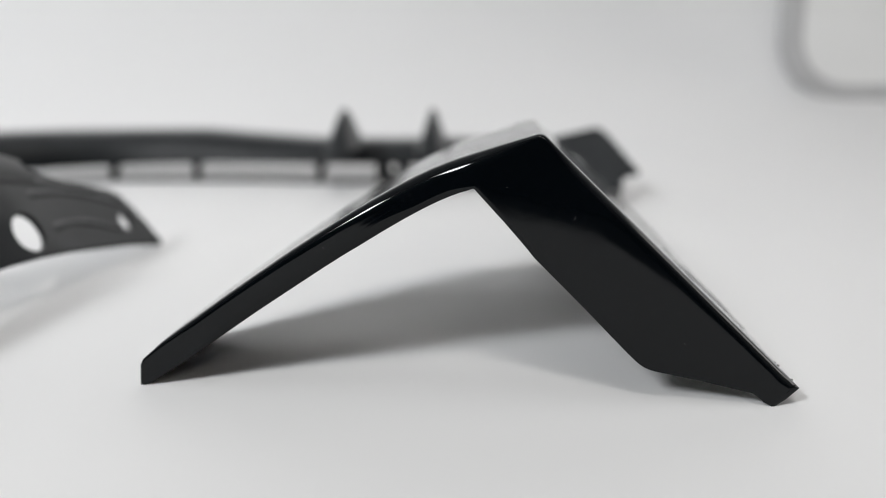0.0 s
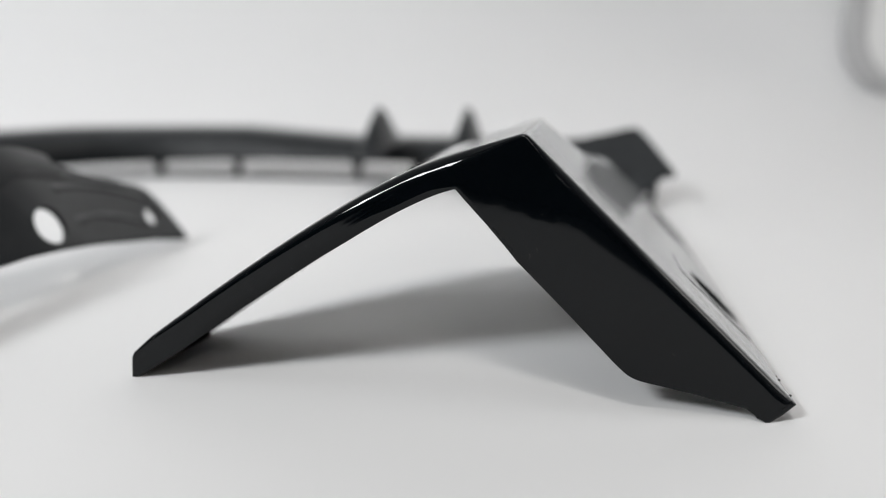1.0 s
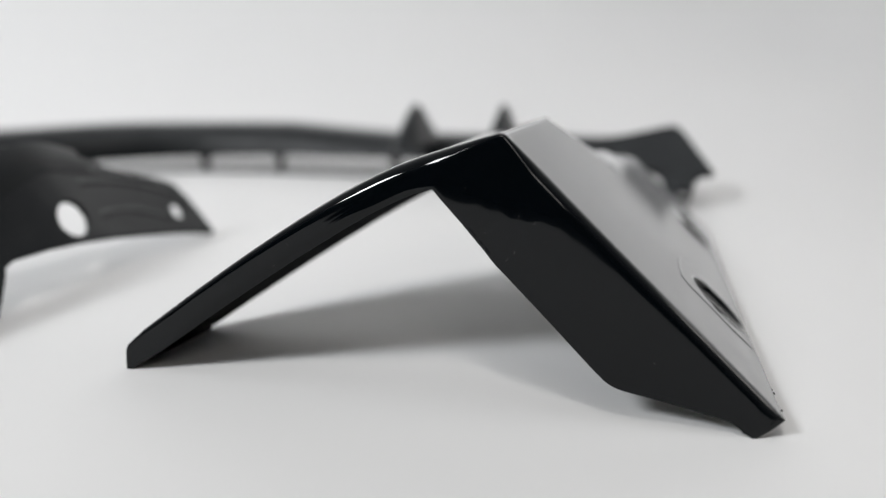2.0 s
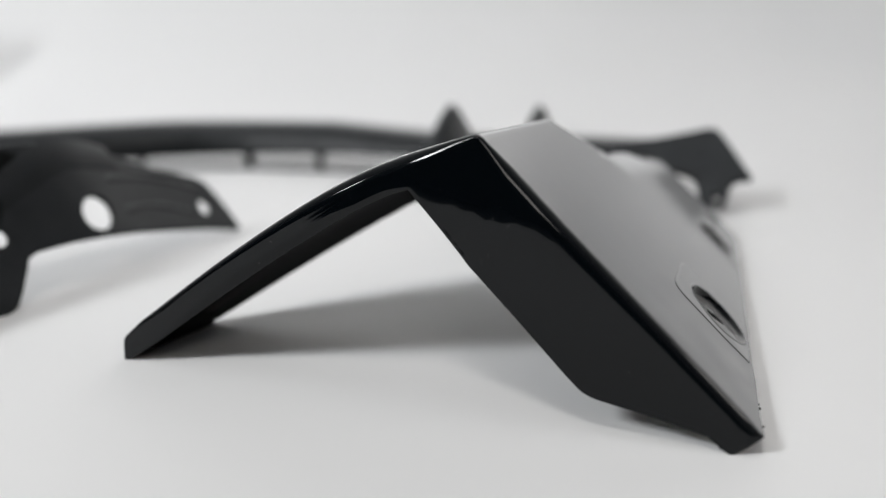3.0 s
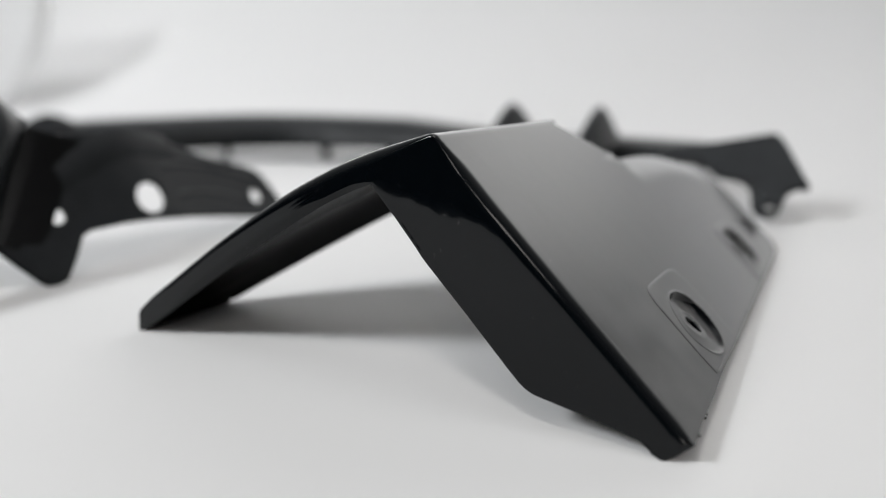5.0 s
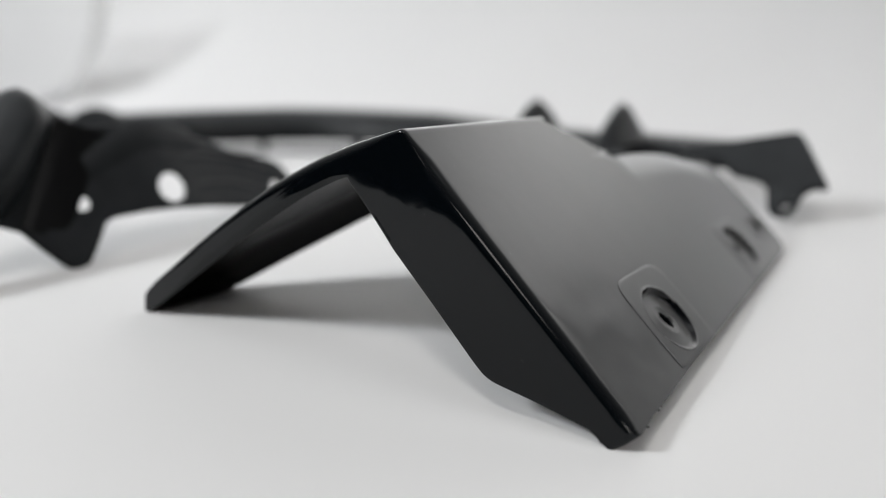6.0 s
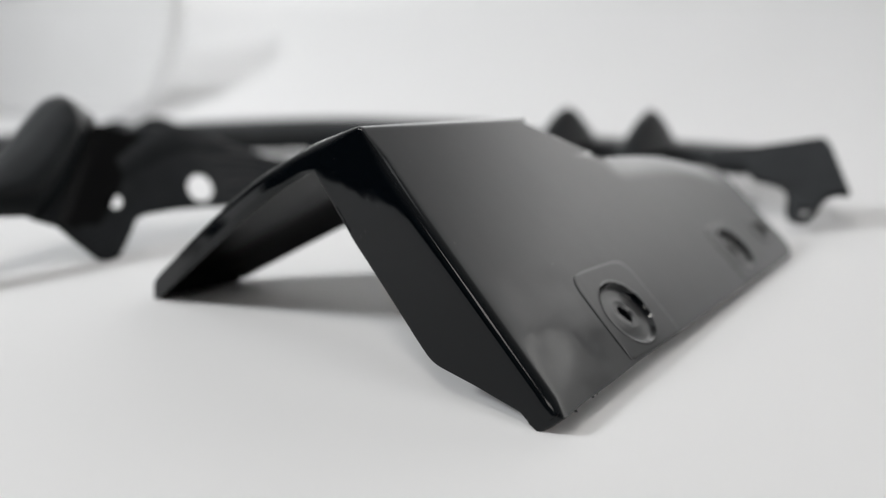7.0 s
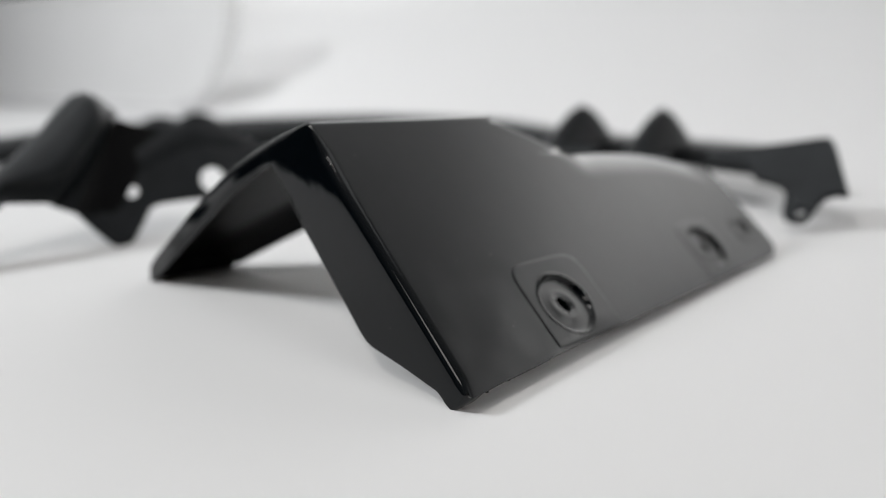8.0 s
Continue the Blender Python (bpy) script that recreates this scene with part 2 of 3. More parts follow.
# inner outline of the near end, from the right foot back to the left one
INNER = [(-0.0030, 0.0020), (-0.0046, 0.0042), (-0.0062, 0.0052), (-0.0240, 0.0092), (-0.0385, 0.0118), (-0.0415, 0.0126), (-0.0442, 0.0141), (-0.0484, 0.0180), (-0.0640, 0.0339),
         (-0.0803, 0.0500), (-0.0822, 0.0524), (-0.0846, 0.0552), (-0.0905, 0.0619), (-0.0975, 0.0694), (-0.1000, 0.0722), (-0.1012, 0.0722), (-0.1069, 0.0700), (-0.1138, 0.0668), (-0.1209, 0.0631),
         (-0.1288, 0.0584), (-0.1382, 0.0525), (-0.1455, 0.0480), (-0.1530, 0.0430), (-0.1610, 0.0376), (-0.1753, 0.0279),
         (-0.1893, 0.0180), (-0.2000, 0.0104), (-0.2141, 0.0012)]


def front_y(z, x):
    """How far back the near face lies: it leans a little, and above a wavy line near the ridge it bends back further."""
    line = 0.0585 + 0.27 * (-0.050 - x) - 0.022 * smoothstep(-x, 0.097, 0.114)
    over = z - line
    near = math.exp(-(over / 0.006) ** 2)
    over += near * (0.0024 * noise.noise(Vector((x * 90, z * 60, 1.7))) + 0.0016 * noise.noise(Vector((x * 260, z * 120, 5.2))))
    wide = 0.008
    bend = 0.0 if over < 0 else (over * over / (2 * wide) if over < wide else over - wide / 2)
    # towards the sloping panel it rolls back a little
    inside = ((RT.x - x) * PN.x + (RT.z - z) * PN.z) / math.hypot(PN.x, PN.z)
    roll = max(0.0, 0.010 - max(0.0, inside)) ** 2 * smoothstep(z, 0.0, 0.012) * (1 - smoothstep(z, 0.055, 0.080))
    return 0.036 * z + 0.12 * bend * smoothstep(x, -0.136, -0.124) + 5.5 * roll


def trim_shell(root):
    """Near end face, its soft outer edge, the sloping side panel and the top panel, as one moulded skin."""
    # each column: a function of y, the y where it ends, and its outward direction
    apex2 = Vector((AP.x, AP.z))
    cols = []
    for x, z in LEFT:
        lift = z / AP.z
        reach = table_of([(-0.2175, 0.0440), (-0.21, 0.0455), (-0.18, 0.0745), (-0.15, 0.0995), (-0.125, 0.119), (-0.105, 0.122), (-0.09, 0.113), (-0.080, 0.1075)], x)
        fall = 0.0132 * smoothstep(x, -0.2175, -0.209) * smoothstep(-x, 0.086, 0.120)
        low = 1 - smoothstep(z, 0.0090, 0.0165)

        def at(y, x=x, z=z, lift=lift, reach=reach, fall=fall, low=low):
            ridge = slope(y, RIDGE) - slope(0.0, RIDGE)
            down = fall * max(0.0, (y - reach + 0.024) / 0.024) ** 2
            return Vector((x + ridge.x * lift + 0.18 * y * low, y, z + ridge.z * lift - down))
        cols.append((at, reach))
    for i in range(1, 5):
        t = i / 5
        a, b, c = Vector(LEFT[-1]), apex2, Vector((slope(0, RIDGE - 0.0016).x, slope(0, RIDGE - 0.0016).z))
        q = a * (1 - t) ** 2 + b * 2 * t * (1 - t) + c * t * t

        def at(y, q=q):
            ridge = slope(y, RIDGE) - slope(0.0, RIDGE)
            return Vector((q.x + ridge.x, y, q.y + ridge.z))
        cols.append((at, 0.1075))
    steps = [RIDGE - 0.0016 - (RIDGE - 0.0016 - 0.0976) * i / 14 for i in range(15)] + [0.0972, 0.0968, 0.0964, 0.0960, 0.0955, 0.0945, 0.0930] + [0.0915 - 0.0855 * i / 50 for i in range(51)] + [0.0045, 0.0030]
    for s in steps:
        end = table_of(REACH, s)
        roll = 0.0018 * smoothstep(s, 0.0972, 0.0990)
        cols.append(((lambda y, s=s, end=end, roll=roll: slope(y, s + hem(y, s), -roll * max(0.0, 1 - (end - y) / 0.005) ** 2)), end))
    cols.append(((lambda y: slope(y, hem(y, 0.0))), table_of(REACH, 0.0)))
    foot = [(0.0045, 0.0034), (0.0014, 0.0009), (0.0, 0.0)]
    for x, z in foot:
        cols.append(((lambda y, x=x, z=z: Vector((x, y, z))), table_of(REACH, 0.0)))
    base = [at(0.002) for at, _ in cols]
    outs = []
    for i in range(len(cols)):
        a, b = base[max(0, i - 1)], base[min(len(cols) - 1, i + 1)]
        d = Vector((b.x - a.x, 0, b.z - a.z)).normalized()
        outs.append(Vector((-d.z, 0, d.x)))
    r = 0.0032
    soft = [r] * len(cols)
    for k, v in enumerate((0.0006, 0.0007, 0.0008, 0.0010, 0.0016, 0.0024)):
        soft[k] = v
    for k in range(6, len(LEFT) + 4):
        soft[k] = 0.0024 + 0.0018 * smoothstep(k, 6, 13) - 0.0006 * smoothstep(k, len(LEFT) - 3, len(LEFT) + 3)
    for k in range(len(steps)):
        soft[len(LEFT) + 4 + k] = min(0.0036, 0.0016 + 0.3 * steps[k])
    for k in range(len(foot) + 1):
        soft[-1 - k] = 0.0014
    # the edge grows sharper towards the ridge
    for k in range(len(soft)):
        away = math.hypot(base[k].x - AP.x, base[k].z - AP.z)
        soft[k] = min(soft[k], 0.0013 + 0.0029 * smoothstep(away, 0.0, 0.022))
    # where the rounding from both sides of the ridge meets, it meets on the bisector
    up_left, up_right = Vector((outs[len(LEFT) - 4].x, outs[len(LEFT) - 4].z)), Vector((PN.x, PN.z)).normalized()
    half = (up_left + up_right) / (1 + up_left.dot(up_right))
    bm = bmesh.new()
    rings = []
    for k in range(7):
        a = math.pi / 2 * k / 6
        ring = []
        for i, ((at, end), o, r) in enumerate(zip(cols, outs, soft)):
            p = at(0.0)
            y = front_y(p.z, p.x) + r * (1 - math.cos(a))
            q = at(y) - o * r * (1 - math.sin(a))
            turn = half.x * (q.z - AP.z) - half.y * (q.x - AP.x)
            if k < 6 and abs(i - len(LEFT) - 1.5) < 12 and (turn < 0) == (i < len(LEFT) + 2):
                q.x, q.z = AP.x - half.x * r * (1 - math.sin(a)), AP.z - half.y * r * (1 - math.sin(a))
            q.y = front_y(q.z, q.x) + r * (1 - math.cos(a))
            ring.append(q)
        rings.append(ring)
    for k in range(1, 97):
        t = k / 96
        ring = []
        for (at, end), r in zip(cols, soft):
            y0 = front_y(at(0).z, at(0).x) + r
            ring.append(at(y0 + (end - y0) * t))
        rings.append(ring)
    grid = sheet(bm, rings)
    last = len(cols) - len(foot) - 1
    extra = [v for ring in grid[9:] for v in ring[last + 1:]]
    bmesh.ops.delete(bm, geom=extra, context="VERTS")
    # the inner edge is chamfered, wider along the left leg; the face runs in rows between the two outlines
    outer = grid[0]
    peak = max(range(len(outer)), key=lambda i: outer[i].co.z)
    crook = max(range(len(INNER)), key=lambda i: INNER[i][1])

    def point_along(points, goals):
        """Points of a polyline at fractions of its length."""
        run = [0.0]
        for a, b in zip(points, points[1:]):
            run.append(run[-1] + math.dist(a, b))
        return [(float(np.interp(g * run[-1], run, [p[0] for p in points])), float(np.interp(g * run[-1], run, [p[1] for p in points]))) for g in goals]

    def shares(points):
        run = [0.0]
        for a, b in zip(points, points[1:]):
            run.append(run[-1] + math.dist(a, b))
        return [d / run[-1] for d in run]

    flat = [(v.co.x, v.co.z) for v in outer]
    left, right = INNER[crook:][::-1], INNER[:crook + 1][::-1]
    edge = point_along(left, shares(flat[:peak + 1])) + point_along(right, shares(flat[peak:]))[1:]
    rows = 26
    lines = [outer] + [[] for _ in range(rows + 1)]
    for i, (x, z) in enumerate(edge):
        (ax, az), (bx, bz) = edge[min(len(edge) - 1, i + 1)], edge[max(0, i - 1)]
        d = Vector((bx - ax, bz - az)).normalized()
        w = 0.0004 + (0.0016 * smoothstep(-x, 0.0985, 0.110) + 0.0014 * smoothstep(-x, 0.118, 0.130)) * (1 - smoothstep(-x, 0.175, 0.205)) * (i < peak)
        px, pz = x + d.y * w, z - d.x * w
        ox, oz = flat[i]
        for k in range(1, rows + 1):
            qx, qz = ox + (px - ox) * k / rows, oz + (pz - oz) * k / rows
            lines[k].append(bm.verts.new((qx, front_y(qz, qx), qz)))
        lines[rows + 1].append(bm.verts.new((x, front_y(z, x) + 0.4 * w, z)))
    for a, b in zip(lines, lines[1:]):
        for i in range(len(a) - 1):
            bm.faces.new((a[i + 1], a[i], b[i], b[i + 1]))
    # openings for the two screw seats and the clip slot; the cut edge follows the seat's circle
    for y, s, cut, snug in ((0.0717, 0.0212, 0.0128, 0.0139), (0.1965, 0.0270, 0.0113, 0.0123), (0.243, 0.0315, 0.0050, 0.0)):
        c = slope(y, s)
        gone = [f for f in bm.faces if any((v.co - c).length < cut for v in f.verts)]
        brim = {v for f in gone for v in f.verts if (v.co - c).length >= cut}
        bmesh.ops.delete(bm, geom=gone, context="FACES")
        for v in brim:
            if snug and v.is_valid:
                flat = v.co - c
                flat -= PN * flat.dot(PN)
                v.co += flat * (snug / flat.length - 1)
    bmesh.ops.remove_doubles(bm, verts=bm.verts, dist=2e-6)
    bm.normal_update()
    ob = part("shell", bm, GLOSS, root, "gloss black moulded shell", smooth=35)
    flip = [f for f in ob.data.polygons if f.normal.y < -0.9]
    if not flip:
        ob.data.flip_normals()
    ob.data.materials.append(INSIDE)
    mod = thicken(ob, 0.0016)
    mod.material_offset, mod.material_offset_rim = 1, 1
    flatten(ob)
    return ob


def face_out(ob):
    """Turn an open piece of the side panel so that its faces look outward."""
    if sum(f.normal.dot(PN) * f.area for f in ob.data.polygons) < 0:
        ob.data.flip_normals()


def mounting_pad(root, y0, s0, ys, ss, radius, proud, name_label):
    """Low rectangular pad with clipped corners round a counterbored screw seat."""
    n = 72

    def edge(a, grow):
        c, s = math.cos(a), math.sin(a)
        lim = [((ys[1] - y0 if c > 0 else y0 - ys[0]) + grow) / max(abs(c), 1e-6), ((ss[1] - s0 if s > 0 else s0 - ss[0]) + grow) / max(abs(s), 1e-6)]
        k = 6 if s > 0 else 40
        soft = (lim[0] ** -k + lim[1] ** -k) ** (-1 / k)
        return y0 + soft * c, s0 + soft * s

    angles = [2 * math.pi * i / n for i in range(n)]

    def loop(fn, out):
        return [slope(*fn(a), out) for a in angles]

    def circle(r, k=1.0):
        return lambda a: (y0 + r * math.cos(a), s0 + r * k * math.sin(a))

    def sunk(d):
        """Depth of the tilted seat: deeper towards the upper far side."""
        return lambda a: d * (1 + 0.45 * math.sin(a + 0.785))

    def bowl(r, k, d):
        return [slope(*circle(r, k)(a), d(a)) for a in angles]

    bm = bmesh.new()
    sheet(bm, [loop(lambda a: edge(a, 0.0), -0.0006), loop(lambda a: edge(a, 0.0), proud * 0.4), loop(lambda a: edge(a, -0.0004), proud * 0.85), loop(lambda a: edge(a, -0.0010), proud), loop(lambda a: edge(a, -0.0014), proud),
               loop(circle(radius + 0.0014), proud), loop(circle(radius + 0.0009), proud + 0.00005), loop(circle(radius + 0.0004), proud + 0.0002), loop(circle(radius), proud - 0.0001)], True)
    pad = part("mounting_pad", bm, GLOSS, root, name_label, smooth=30)
    flatten(pad)
    face_out(pad)
    bm = bmesh.new()
    g = sheet(bm, [loop(circle(radius), proud - 0.0001), bowl(radius - 0.0004, 1, sunk(-0.0003)), bowl(radius - 0.0010, 1, sunk(-0.0010)), bowl(radius - 0.0017, 1, sunk(-0.0013)), bowl(radius - 0.0024, 1, sunk(-0.0013)),
                   bowl(radius * 0.50, 1, sunk(-0.0013)), bowl(radius * 0.47, 1, sunk(-0.00122)), bowl(radius * 0.43, 1, sunk(-0.0013)), bowl(radius * 0.24, 1.2, sunk(-0.0013)), bowl(radius * 0.21, 1.35, sunk(-0.0016)),
                   bowl(radius * 0.20, 1.35, sunk(-0.0065))], True)
    bm.faces.new(g[-1])
    face_out(part("screw_seat", bm, GLOSS, pad, "round countersunk screw seat with dark hole", smooth=45))


def clip_slot(root, y0, s0, wy, hs):
    """Small rectangular clip opening with a raised lip."""
    bm = bmesh.new()

    def loop(g, out):
        return [slope(y0 + x, s0 + z, out) for x, z in rounded_rect(-wy - g, -hs - g, wy + g, hs + g, 0.0015 + max(g, -0.0009), 4)]

    g = sheet(bm, [loop(0.004, -0.0004), loop(0.0036, 0.0004), loop(0.0004, 0.0004), loop(0.0, 0.0), loop(-0.0006, -0.0011)], True)
    bm.faces.new(g[-1])
    face_out(part("clip_slot", bm, GLOSS, root, "small rectangular clip slot", smooth=30))


def burrs(root):
    rng = random.Random(4)
    for y, s, size in ((0.0085, -0.0003, 0.00042), (0.0205, -0.0003, 0.0004), (0.0235, -0.0002, 0.0003)):
        bm = bmesh.new()
        bmesh.ops.create_icosphere(bm, subdivisions=2, radius=size)
        for v in bm.verts:
            v.co = v.co * rng.uniform(0.7, 1.2)
            v.co.y *= 1.6
            v.co += slope(y, s + hem(y, 0.0))
        part("moulding_burr", bm, GLOSS, root)


def flash_line(root):
    """Thin sliver of moulding flash along the inner edge of the near face."""
    rng = random.Random(8)
    bm = bmesh.new()
    for x0, z0, x1, z1 in ((-0.0884, 0.0611, -0.0853, 0.0576), (-0.0850, 0.0573, -0.0835, 0.0555), (-0.0832, 0.0552, -0.0811, 0.0527)):
        rows = []
        for i in range(9):
            t = i / 8
            x, z = x0 + (x1 - x0) * t, z0 + (z1 - z0) * t
            w = 0.00034 * math.sin(math.pi * (0.1 + 0.85 * t)) * rng.uniform(0.7, 1.2)
            rows.append([(x + du * w, front_y(z + dv * w, x + du * w) - out, z + dv * w) for du, dv, out in ((-0.7, -0.7, -0.00005), (0.1, 0.1, 0.00028), (0.7, 0.7, -0.00005))])
        sheet(bm, rows)
    ob = part("moulding_flash", bm, GLOSS, root, "thin ragged sliver of moulding flash", smooth=70)
    if sum(f.normal.y * f.area for f in ob.data.polygons) > 0:
        ob.data.flip_normals()


def corner_trim():
    root = thing("corner_trim", (0, 0, 0), "gloss black plastic bumper corner trim, folded like a roof, standing on white paper", "car trim")
    trim_shell(root)
    mounting_pad(root, 0.0717, 0.0212, (0.0525, 0.0955), (0.0048, 0.0425), 0.0135, 0.0003, "low clipped pad round the screw seat")
    mounting_pad(root, 0.1965, 0.0270, (0.1800, 0.2140), (0.0096, 0.0430), 0.0120, 0.0003, "low clipped pad round the screw seat")
    clip_slot(root, 0.243, 0.0315, 0.0055, 0.0045)
    burrs(root)
    flash_line(root)


corner_trim()


# ---- satin bracket part lying behind on the side ----
BN, BD = Vector((0.82302, -0.064524, 0.564334)), -0.251


def lean(y, z, out=0.0):
    """A point of the leaning bracket's plane, by its y and height."""
    swell = 0.0055 * math.exp(-((y - 0.09) / 0.035) ** 2)
    return Vector(((BD + 0.064524 * y - 0.564334 * z) / 0.82302, y, z)) + BN * (out + swell)


def side_bracket():
    root = thing("side_bracket", (-0.31, 0.02, 0), "satin black plastic side bracket with round holes lying on white paper", "car bracket")
    inv = root.matrix_world.inverted()
    edge = [(0.004, 0.0222), (0.0105, 0.0120), (0.0165, 0.0040), (0.0200, 0.0006), (0.0245, 0.0002), (0.0300, 0.0018), (0.0360, 0.0068), (0.0445, 0.0150), (0.0475, 0.0185), (0.0534, 0.0203), (0.0720, 0.0196), (0.0914, 0.0178),
            (0.1150, 0.0158), (0.1390, 0.0128), (0.1640, 0.0088), (0.1865, 0.0034), (0.1880, 0.0048), (0.1868, 0.0160), (0.1850, 0.0255), (0.1815, 0.0335), (0.1760, 0.0372), (0.1640, 0.0412), (0.1527, 0.0450), (0.1400, 0.0500), (0.1290, 0.0548),
            (0.1150, 0.0596), (0.1020, 0.0632), (0.0904, 0.0650), (0.0750, 0.0662), (0.0600, 0.0672), (0.0500, 0.0700), (0.0380, 0.0740), (0.0220, 0.0640), (-0.0120, 0.0330), (-0.0060, 0.0270)]
    bm = bmesh.new()
    plate(bm, edge, ((0.0935, 0.0290, 0.0090, 0.90, 0.25), (0.1700, 0.0203, 0.0045, 0.90, 0.25), (0.0405, 0.0298, 0.0042, 0.90, 0.25)), lambda u, v: inv @ lean(u, v))
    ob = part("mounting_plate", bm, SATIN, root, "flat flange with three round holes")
    thicken(ob, 0.003, 0.0)
    rounded(ob, 0.0007)
    # shallow rib over the plate and the dark channel beside it
    bm = bmesh.new()
    rows = []
    for i in range(13):
        t = i / 12
        y, z = 0.050 + 0.075 * t, 0.046 + 0.012 * math.sin(t * 2.6)
        rows.append([inv @ lean(y, z + dz, 0.0012 + h) for dz, h in ((-0.008, 0.0002), (-0.003, 0.0011), (0.002, 0.0013), (0.008, 0.0002))])
    sheet(bm, rows)
    part("rib", bm, SATIN, root)
    for z0, z1, y0, y1 in ((0.0555, 0.0385, 0.060, 0.166), (0.0440, 0.0290, 0.112, 0.176), (0.0275, 0.0180, 0.112, 0.160)):
        bm = bmesh.new()
        rows = []
        for i in range(17):
            t = i / 16
            y, z = y0 + (y1 - y0) * t, z0 + (z1 - z0) * t + 0.004 * math.sin(t * math.pi)
            rows.append([inv @ lean(y, z + dz, 0.0013 + h) for dz, h in ((-0.0022, 0.0), (-0.0010, 0.0007), (0.0010, 0.0007), (0.0022, 0.0))])
        sheet(bm, rows)
        part("rib", bm, SATIN, root)
    for wide, tall, mat in ((0.024, 0.0014, INSIDE), (0.011, 0.0022, INSIDE)):
        bm = bmesh.new()
        rows = []
        for i in range(13):
            t = i / 12
            y, z = 0.0035 + 0.0435 * t, 0.0225 + 0.0500 * t
            rows.append([inv @ lean(y + wide * u, z - (0.004 + 0.007 * t) * u, 0.0016 + tall * (1 - u) ** 1.6) for u in [k / 8 for k in range(9)]])
        sheet(bm, rows)
        part("channel_wall", bm, mat, root)
    # tapered rounded horn at the near side
    bm = bmesh.new()
    rows = []
    for i in range(31):
        t = i / 30
        y = 0.048 - 0.150 * t
        low = table_of([(-0.11, 0.0002), (-0.06, 0.012), (-0.033, 0.0305), (-0.0045, 0.0270), (0.010, 0.036), (0.030, 0.056), (0.048, 0.074)], y)
        high = table_of([(-0.11, 0.010), (-0.06, 0.028), (-0.030, 0.0485), (0.0, 0.0700), (0.010, 0.0785), (0.024, 0.0890), (0.034, 0.0905), (0.042, 0.0880), (0.048, 0.0810)], y)
        fat = 0.0145 * smoothstep(y, 0.050, 0.030) + 0.001
        row = []
        for j in range(19):
            a = j / 18
            z = low + (high - low) * a
            row.append(inv @ lean(y, z, fat * math.sqrt(max(0.0, 1 - abs(2 * a - 1) ** 2.6)) - 0.002 + 0.006 * (1 - a)))
        rows.append(row)
    sheet(bm, rows)
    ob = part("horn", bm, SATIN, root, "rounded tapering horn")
    thicken(ob, 0.003)
    return root


side_bracket()


# ---- long bar behind ----
LINE = [(-0.066, 0.396, 0), (-0.100, 0.408, 0), (-0.15, 0.416, 0), (-0.26, 0.420, 0), (-0.36, 0.420, 0), (-0.44, 0.412, 0), (-0.51, 0.385, 0), (-0.58, 0.330, 0), (-0.64, 0.262, 0), (-0.695, 0.175, 0), (-0.73, 0.095, 0), (-0.745, 0.05, 0)]
TOPZ = [(-0.75, 0.028), (-0.70, 0.040), (-0.60, 0.043), (-0.51, 0.0455), (-0.44, 0.0450), (-0.36, 0.0455), (-0.32, 0.0425), (-0.26, 0.0385), (-0.19, 0.0385), (-0.15, 0.0395), (-0.084, 0.0405), (-0.03, 0.046)]
LOWZ = [(-0.75, 0.004), (-0.60, 0.010), (-0.54, 0.0115), (-0.44, 0.0145), (-0.36, 0.0170), (-0.19, 0.0175), (-0.084, 0.0200), (-0.03, 0.028)]


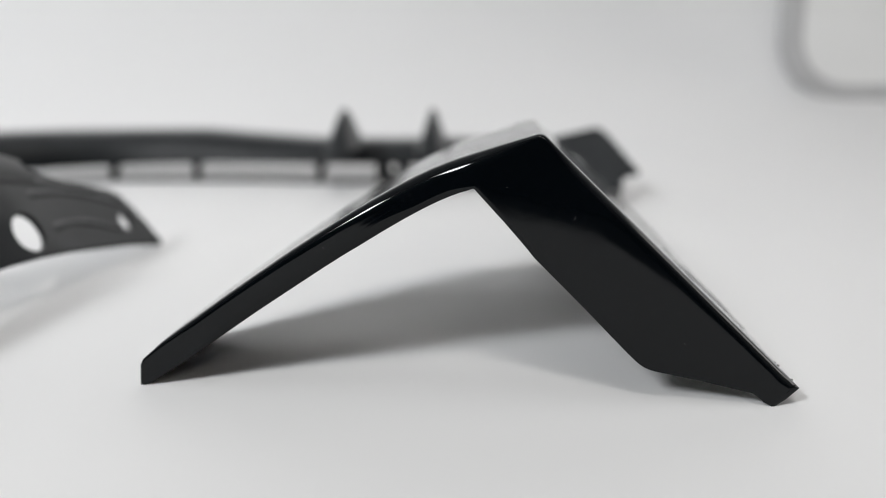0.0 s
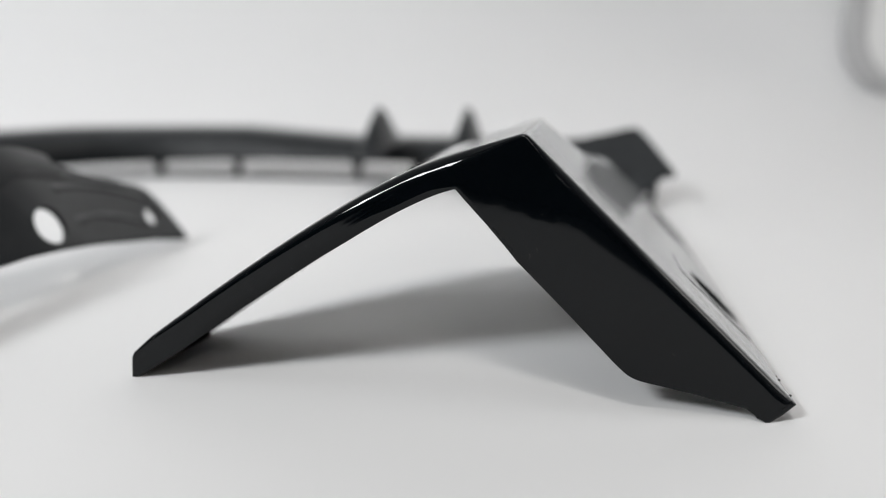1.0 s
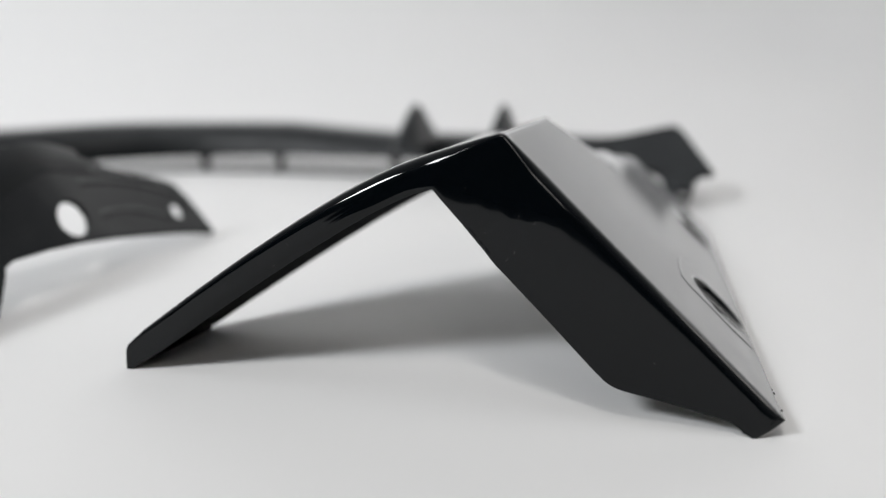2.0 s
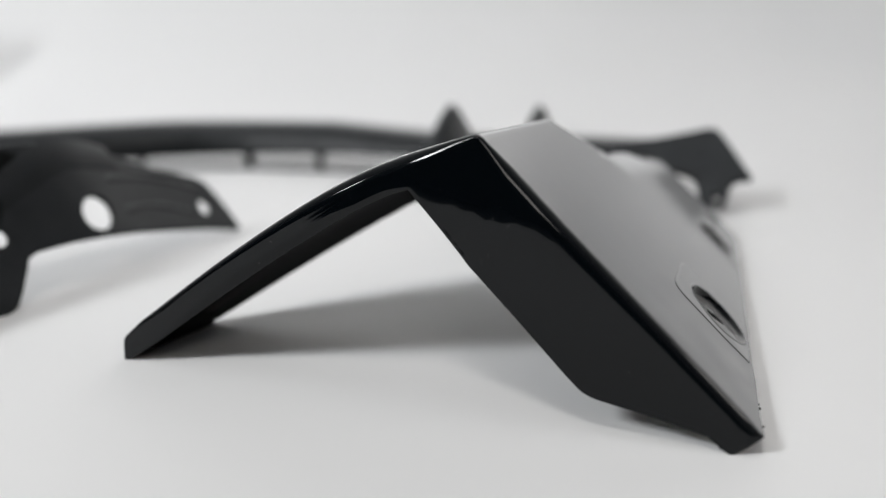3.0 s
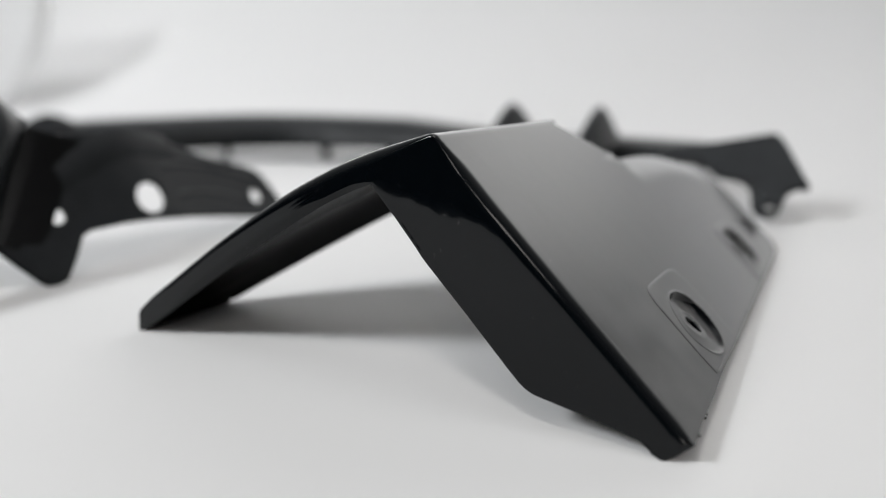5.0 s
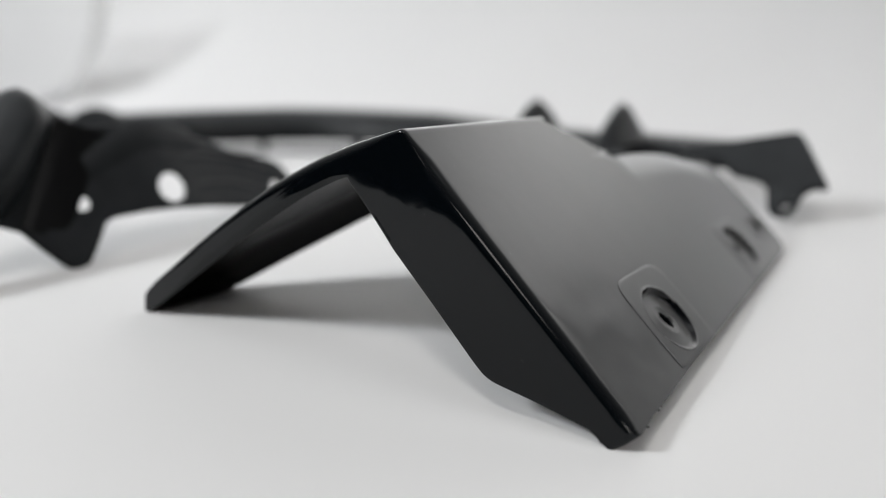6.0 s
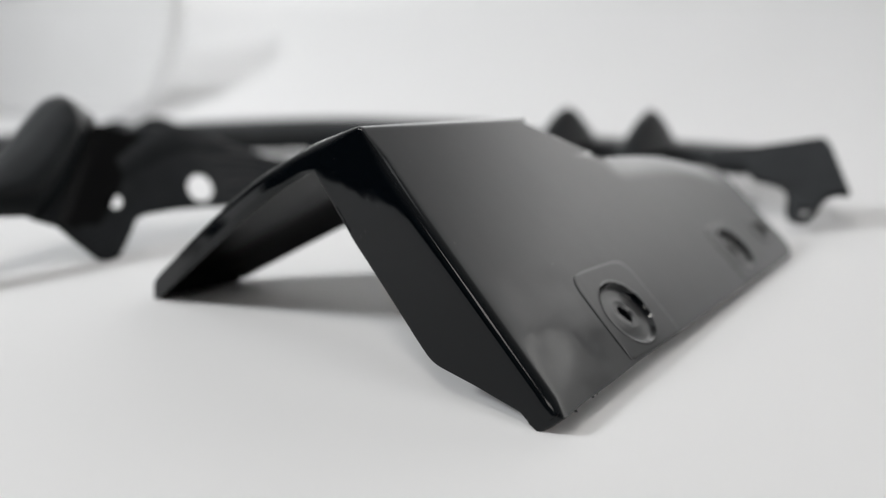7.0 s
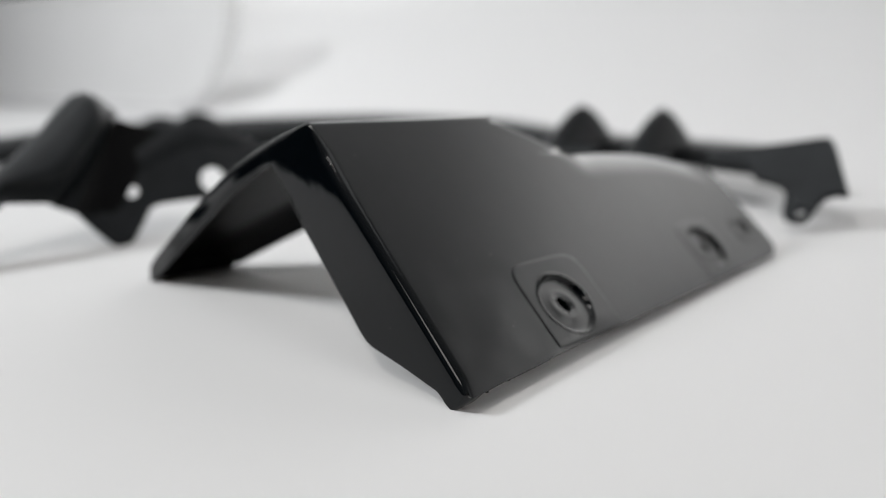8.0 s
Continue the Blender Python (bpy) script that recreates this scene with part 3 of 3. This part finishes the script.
def rear_bar():
    root = thing("rear_bar", (-0.36, 0.42, 0), "long satin black lip bar with window slots and upright fins", "car lip")
    inv = root.matrix_world.inverted()
    pts = spline(LINE, 10)
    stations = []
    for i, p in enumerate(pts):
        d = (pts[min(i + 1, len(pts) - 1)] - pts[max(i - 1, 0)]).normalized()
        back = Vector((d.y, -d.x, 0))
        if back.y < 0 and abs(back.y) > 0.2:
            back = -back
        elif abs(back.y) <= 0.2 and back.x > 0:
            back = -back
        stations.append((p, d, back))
    bm = bmesh.new()
    rows = []
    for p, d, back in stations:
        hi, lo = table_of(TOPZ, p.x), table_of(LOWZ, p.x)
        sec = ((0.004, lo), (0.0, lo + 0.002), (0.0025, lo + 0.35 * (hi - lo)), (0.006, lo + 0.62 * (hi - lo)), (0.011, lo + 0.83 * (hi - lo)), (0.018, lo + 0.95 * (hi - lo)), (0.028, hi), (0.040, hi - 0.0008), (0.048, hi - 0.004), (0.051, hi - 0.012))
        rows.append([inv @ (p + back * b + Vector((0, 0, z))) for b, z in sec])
    sheet(bm, rows)
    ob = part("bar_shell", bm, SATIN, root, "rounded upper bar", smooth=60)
    thicken(ob, 0.003)
    bm = bmesh.new()
    rows = []
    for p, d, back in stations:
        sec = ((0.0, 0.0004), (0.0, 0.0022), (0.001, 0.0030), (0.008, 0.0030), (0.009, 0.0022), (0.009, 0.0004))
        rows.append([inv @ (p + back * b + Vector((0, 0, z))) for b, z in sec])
    sheet(bm, rows, True)
    part("bottom_rail", bm, SATIN, root, "thin lower rail")

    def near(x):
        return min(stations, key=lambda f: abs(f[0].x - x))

    for x, wide in ((-0.60, 0.006), (-0.528, 0.006), (-0.436, 0.0065), (-0.364, 0.005), (-0.2515, 0.006)):
        p, d, back = near(x)
        p = p.lerp(p + d * (x - p.x) / d.x, 1.0)
        lo = table_of(LOWZ, x)
        bm = bmesh.new()
        rows = []
        for k in range(7):
            t = k / 6
            w = wide * (0.8 + 0.9 * t * t) / 2
            z = 0.003 + (lo + 0.002 - 0.003) * t
            rows.append([inv @ (p + d * a + back * b + Vector((0, 0, z))) for a, b in ((-w, 0.001), (w, 0.001), (w, 0.008), (-w, 0.008))])
        sheet(bm, rows, True)
        part("window_post", bm, SATIN, root)
    # closed web beside the last window, with a round hole
    def web_place(x, z):
        p, d, back = near(x)
        return inv @ (p + d * ((x - p.x) / d.x) + back * 0.004 + Vector((0, 0, z)))

    bm = bmesh.new()
    xs = [-0.202 + 0.003 * k for k in range(11)]
    plate(bm, [(x, 0.004) for x in xs] + [(x, table_of(LOWZ, x) + 0.003) for x in reversed(xs)], ((-0.187, 0.0148, 0.0036, 1.0, 0.0),), web_place)
    ob = part("end_web", bm, SATIN, root, "closed web with a round hole")
    thicken(ob, 0.003, 0.0)
    # standing fins: thin across, deep along the view
    for tip, span, base in (((-0.2225, 0.391, 0.0680), 0.038, 0.036), ((-0.1500, 0.396, 0.0680), 0.038, 0.036), ((-0.636, 0.256, 0.0525), 0.026, 0.038), ((-0.664, 0.226, 0.049), 0.026, 0.036)):
        p, d, back = near(tip[0])
        tip = Vector(tip)
        bm = bmesh.new()
        rows = []
        for k in range(9):
            t = k / 8
            z = base + (tip.z - base) * t
            deep = span * (1 - t) ** 0.85 + 0.009 * math.sqrt(max(0.0, 1 - t ** 5))
            half = 0.0095 * (1 - t) ** 1.2 + 0.0026
            ring = []
            for j in range(16):
                a = 2 * math.pi * j / 16
                c, s = math.cos(a), math.sin(a)
                ring.append(inv @ Vector((tip.x + half * math.copysign(abs(c) ** 0.6, c), tip.y + deep * math.copysign(abs(s) ** 0.8, s), z)))
            rows.append(ring)
        g = sheet(bm, rows, True)
        bm.faces.new(g[-1])
        part("fin", bm, SATIN, root, "upright pointed fin", smooth=50)
    # leaning end plate with a screw tab

    def end_place(x, y):
        return inv @ Vector((x, y, (0.595692 * y + 0.00798 * x - 0.1831063) / 0.803173))

    edge = [(-0.090, 0.366), (-0.060, 0.3705), (-0.040, 0.3755), (-0.026, 0.3795), (-0.019, 0.3808), (-0.0145, 0.3790), (-0.010, 0.3735), (0.0, 0.3580), (0.0102, 0.3418), (0.0085, 0.3400), (0.0035, 0.3402), (-0.0012, 0.3378), (-0.0035, 0.3335), (-0.0045, 0.3270), (-0.0058, 0.3215), (-0.0090, 0.3190), (-0.0150, 0.3190),
            (-0.0195, 0.3203), (-0.0225, 0.3245), (-0.0240, 0.3310), (-0.0262, 0.3375), (-0.0315, 0.3420), (-0.0400, 0.3440), (-0.0490, 0.3450), (-0.0545, 0.3490), (-0.060, 0.3560), (-0.090, 0.356)]
    bm = bmesh.new()
    plate(bm, edge, ((-0.0115, 0.3255, 0.0026, 1.0, 0.0),), end_place)
    ob = part("end_plate", bm, SATIN, root, "leaning end plate with a holed tab")
    thicken(ob, 0.004, 0.0)
    rounded(ob, 0.001)
    return root


rear_bar()


# ---- lint on the paper ----
def lint(place, turn, size):
    root = thing("lint", place, "tiny dark lint fibre lying on the white paper", "lint", "lint on the paper")
    root.rotation_euler = (0, 0, radians(turn))
    bm = bmesh.new()
    rows = []
    for i in range(8):
        t = i / 7
        x, y = size * (t - 0.5), size * 0.28 * math.sin(t * 4.5)
        r = size * 0.035
        rows.append([(x, y + r * math.cos(a), r + r * math.sin(a)) for a in (0, 1.57, 3.14, 4.71)])
    sheet(bm, rows, True)
    part("fibre", bm, LINT, root)


for place, turn, size in (((0.0167, 0.0435, 0.0), 65, 0.0045), ((-0.1005, -0.0922, 0.0), 20, 0.0014), ((0.035, 0.050, 0.0), 110, 0.0012), ((-0.045, -0.080, 0.0), 50, 0.0011)):
    lint(place, turn, size)


# ---- dust on the near face of the trim ----
def face_dust():
    rng = random.Random(11)
    bm = bmesh.new()

    def mote(x, z, size, long=1.0):
        turn = rng.uniform(0, 3.1)
        c, n = Vector((x, front_y(z, x), z)), 5 if long > 1 else 1
        for k in range(n):
            bend = size * long * (k / n - 0.5)
            at = c + Vector((bend * math.cos(turn + 0.25 * k), -size * 0.3, bend * math.sin(turn + 0.25 * k)))
            m = Matrix.Translation(at) @ Matrix.Diagonal((size * (1.6 if long > 1 else 1), size * 0.7, size * rng.uniform(0.5, 1.0), 1))
            bmesh.ops.create_icosphere(bm, subdivisions=1, radius=0.5, matrix=m)

    for _ in range(9):
        mote(rng.uniform(-0.125, -0.117), 0.0697 + rng.uniform(-0.0018, 0.0012), rng.uniform(0.00010, 0.00022))
    for x, z, long in ((-0.0896, 0.0781, 1), (-0.0758, 0.0519, 12), (-0.0736, 0.0539, 9), (-0.0674, 0.0633, 10), (-0.0786, 0.0747, 1), (-0.1306, 0.0650, 1), (-0.0652, 0.0530, 1), (-0.0703, 0.0606, 1), (-0.048, 0.040, 1), (-0.030, 0.022, 8), (-0.055, 0.033, 1), (-0.022, 0.018, 1), (-0.17, 0.036, 1), (-0.15, 0.052, 7)):
        mote(x, z, 0.00015 if long > 1 else 0.0002, long)
    ob = new("face_dust", mesh_of("face_dust", bm, LINT))
    tagged(ob, "pale dust specks and short hairs on the gloss black face", "dust", kind="stuff")


face_dust()
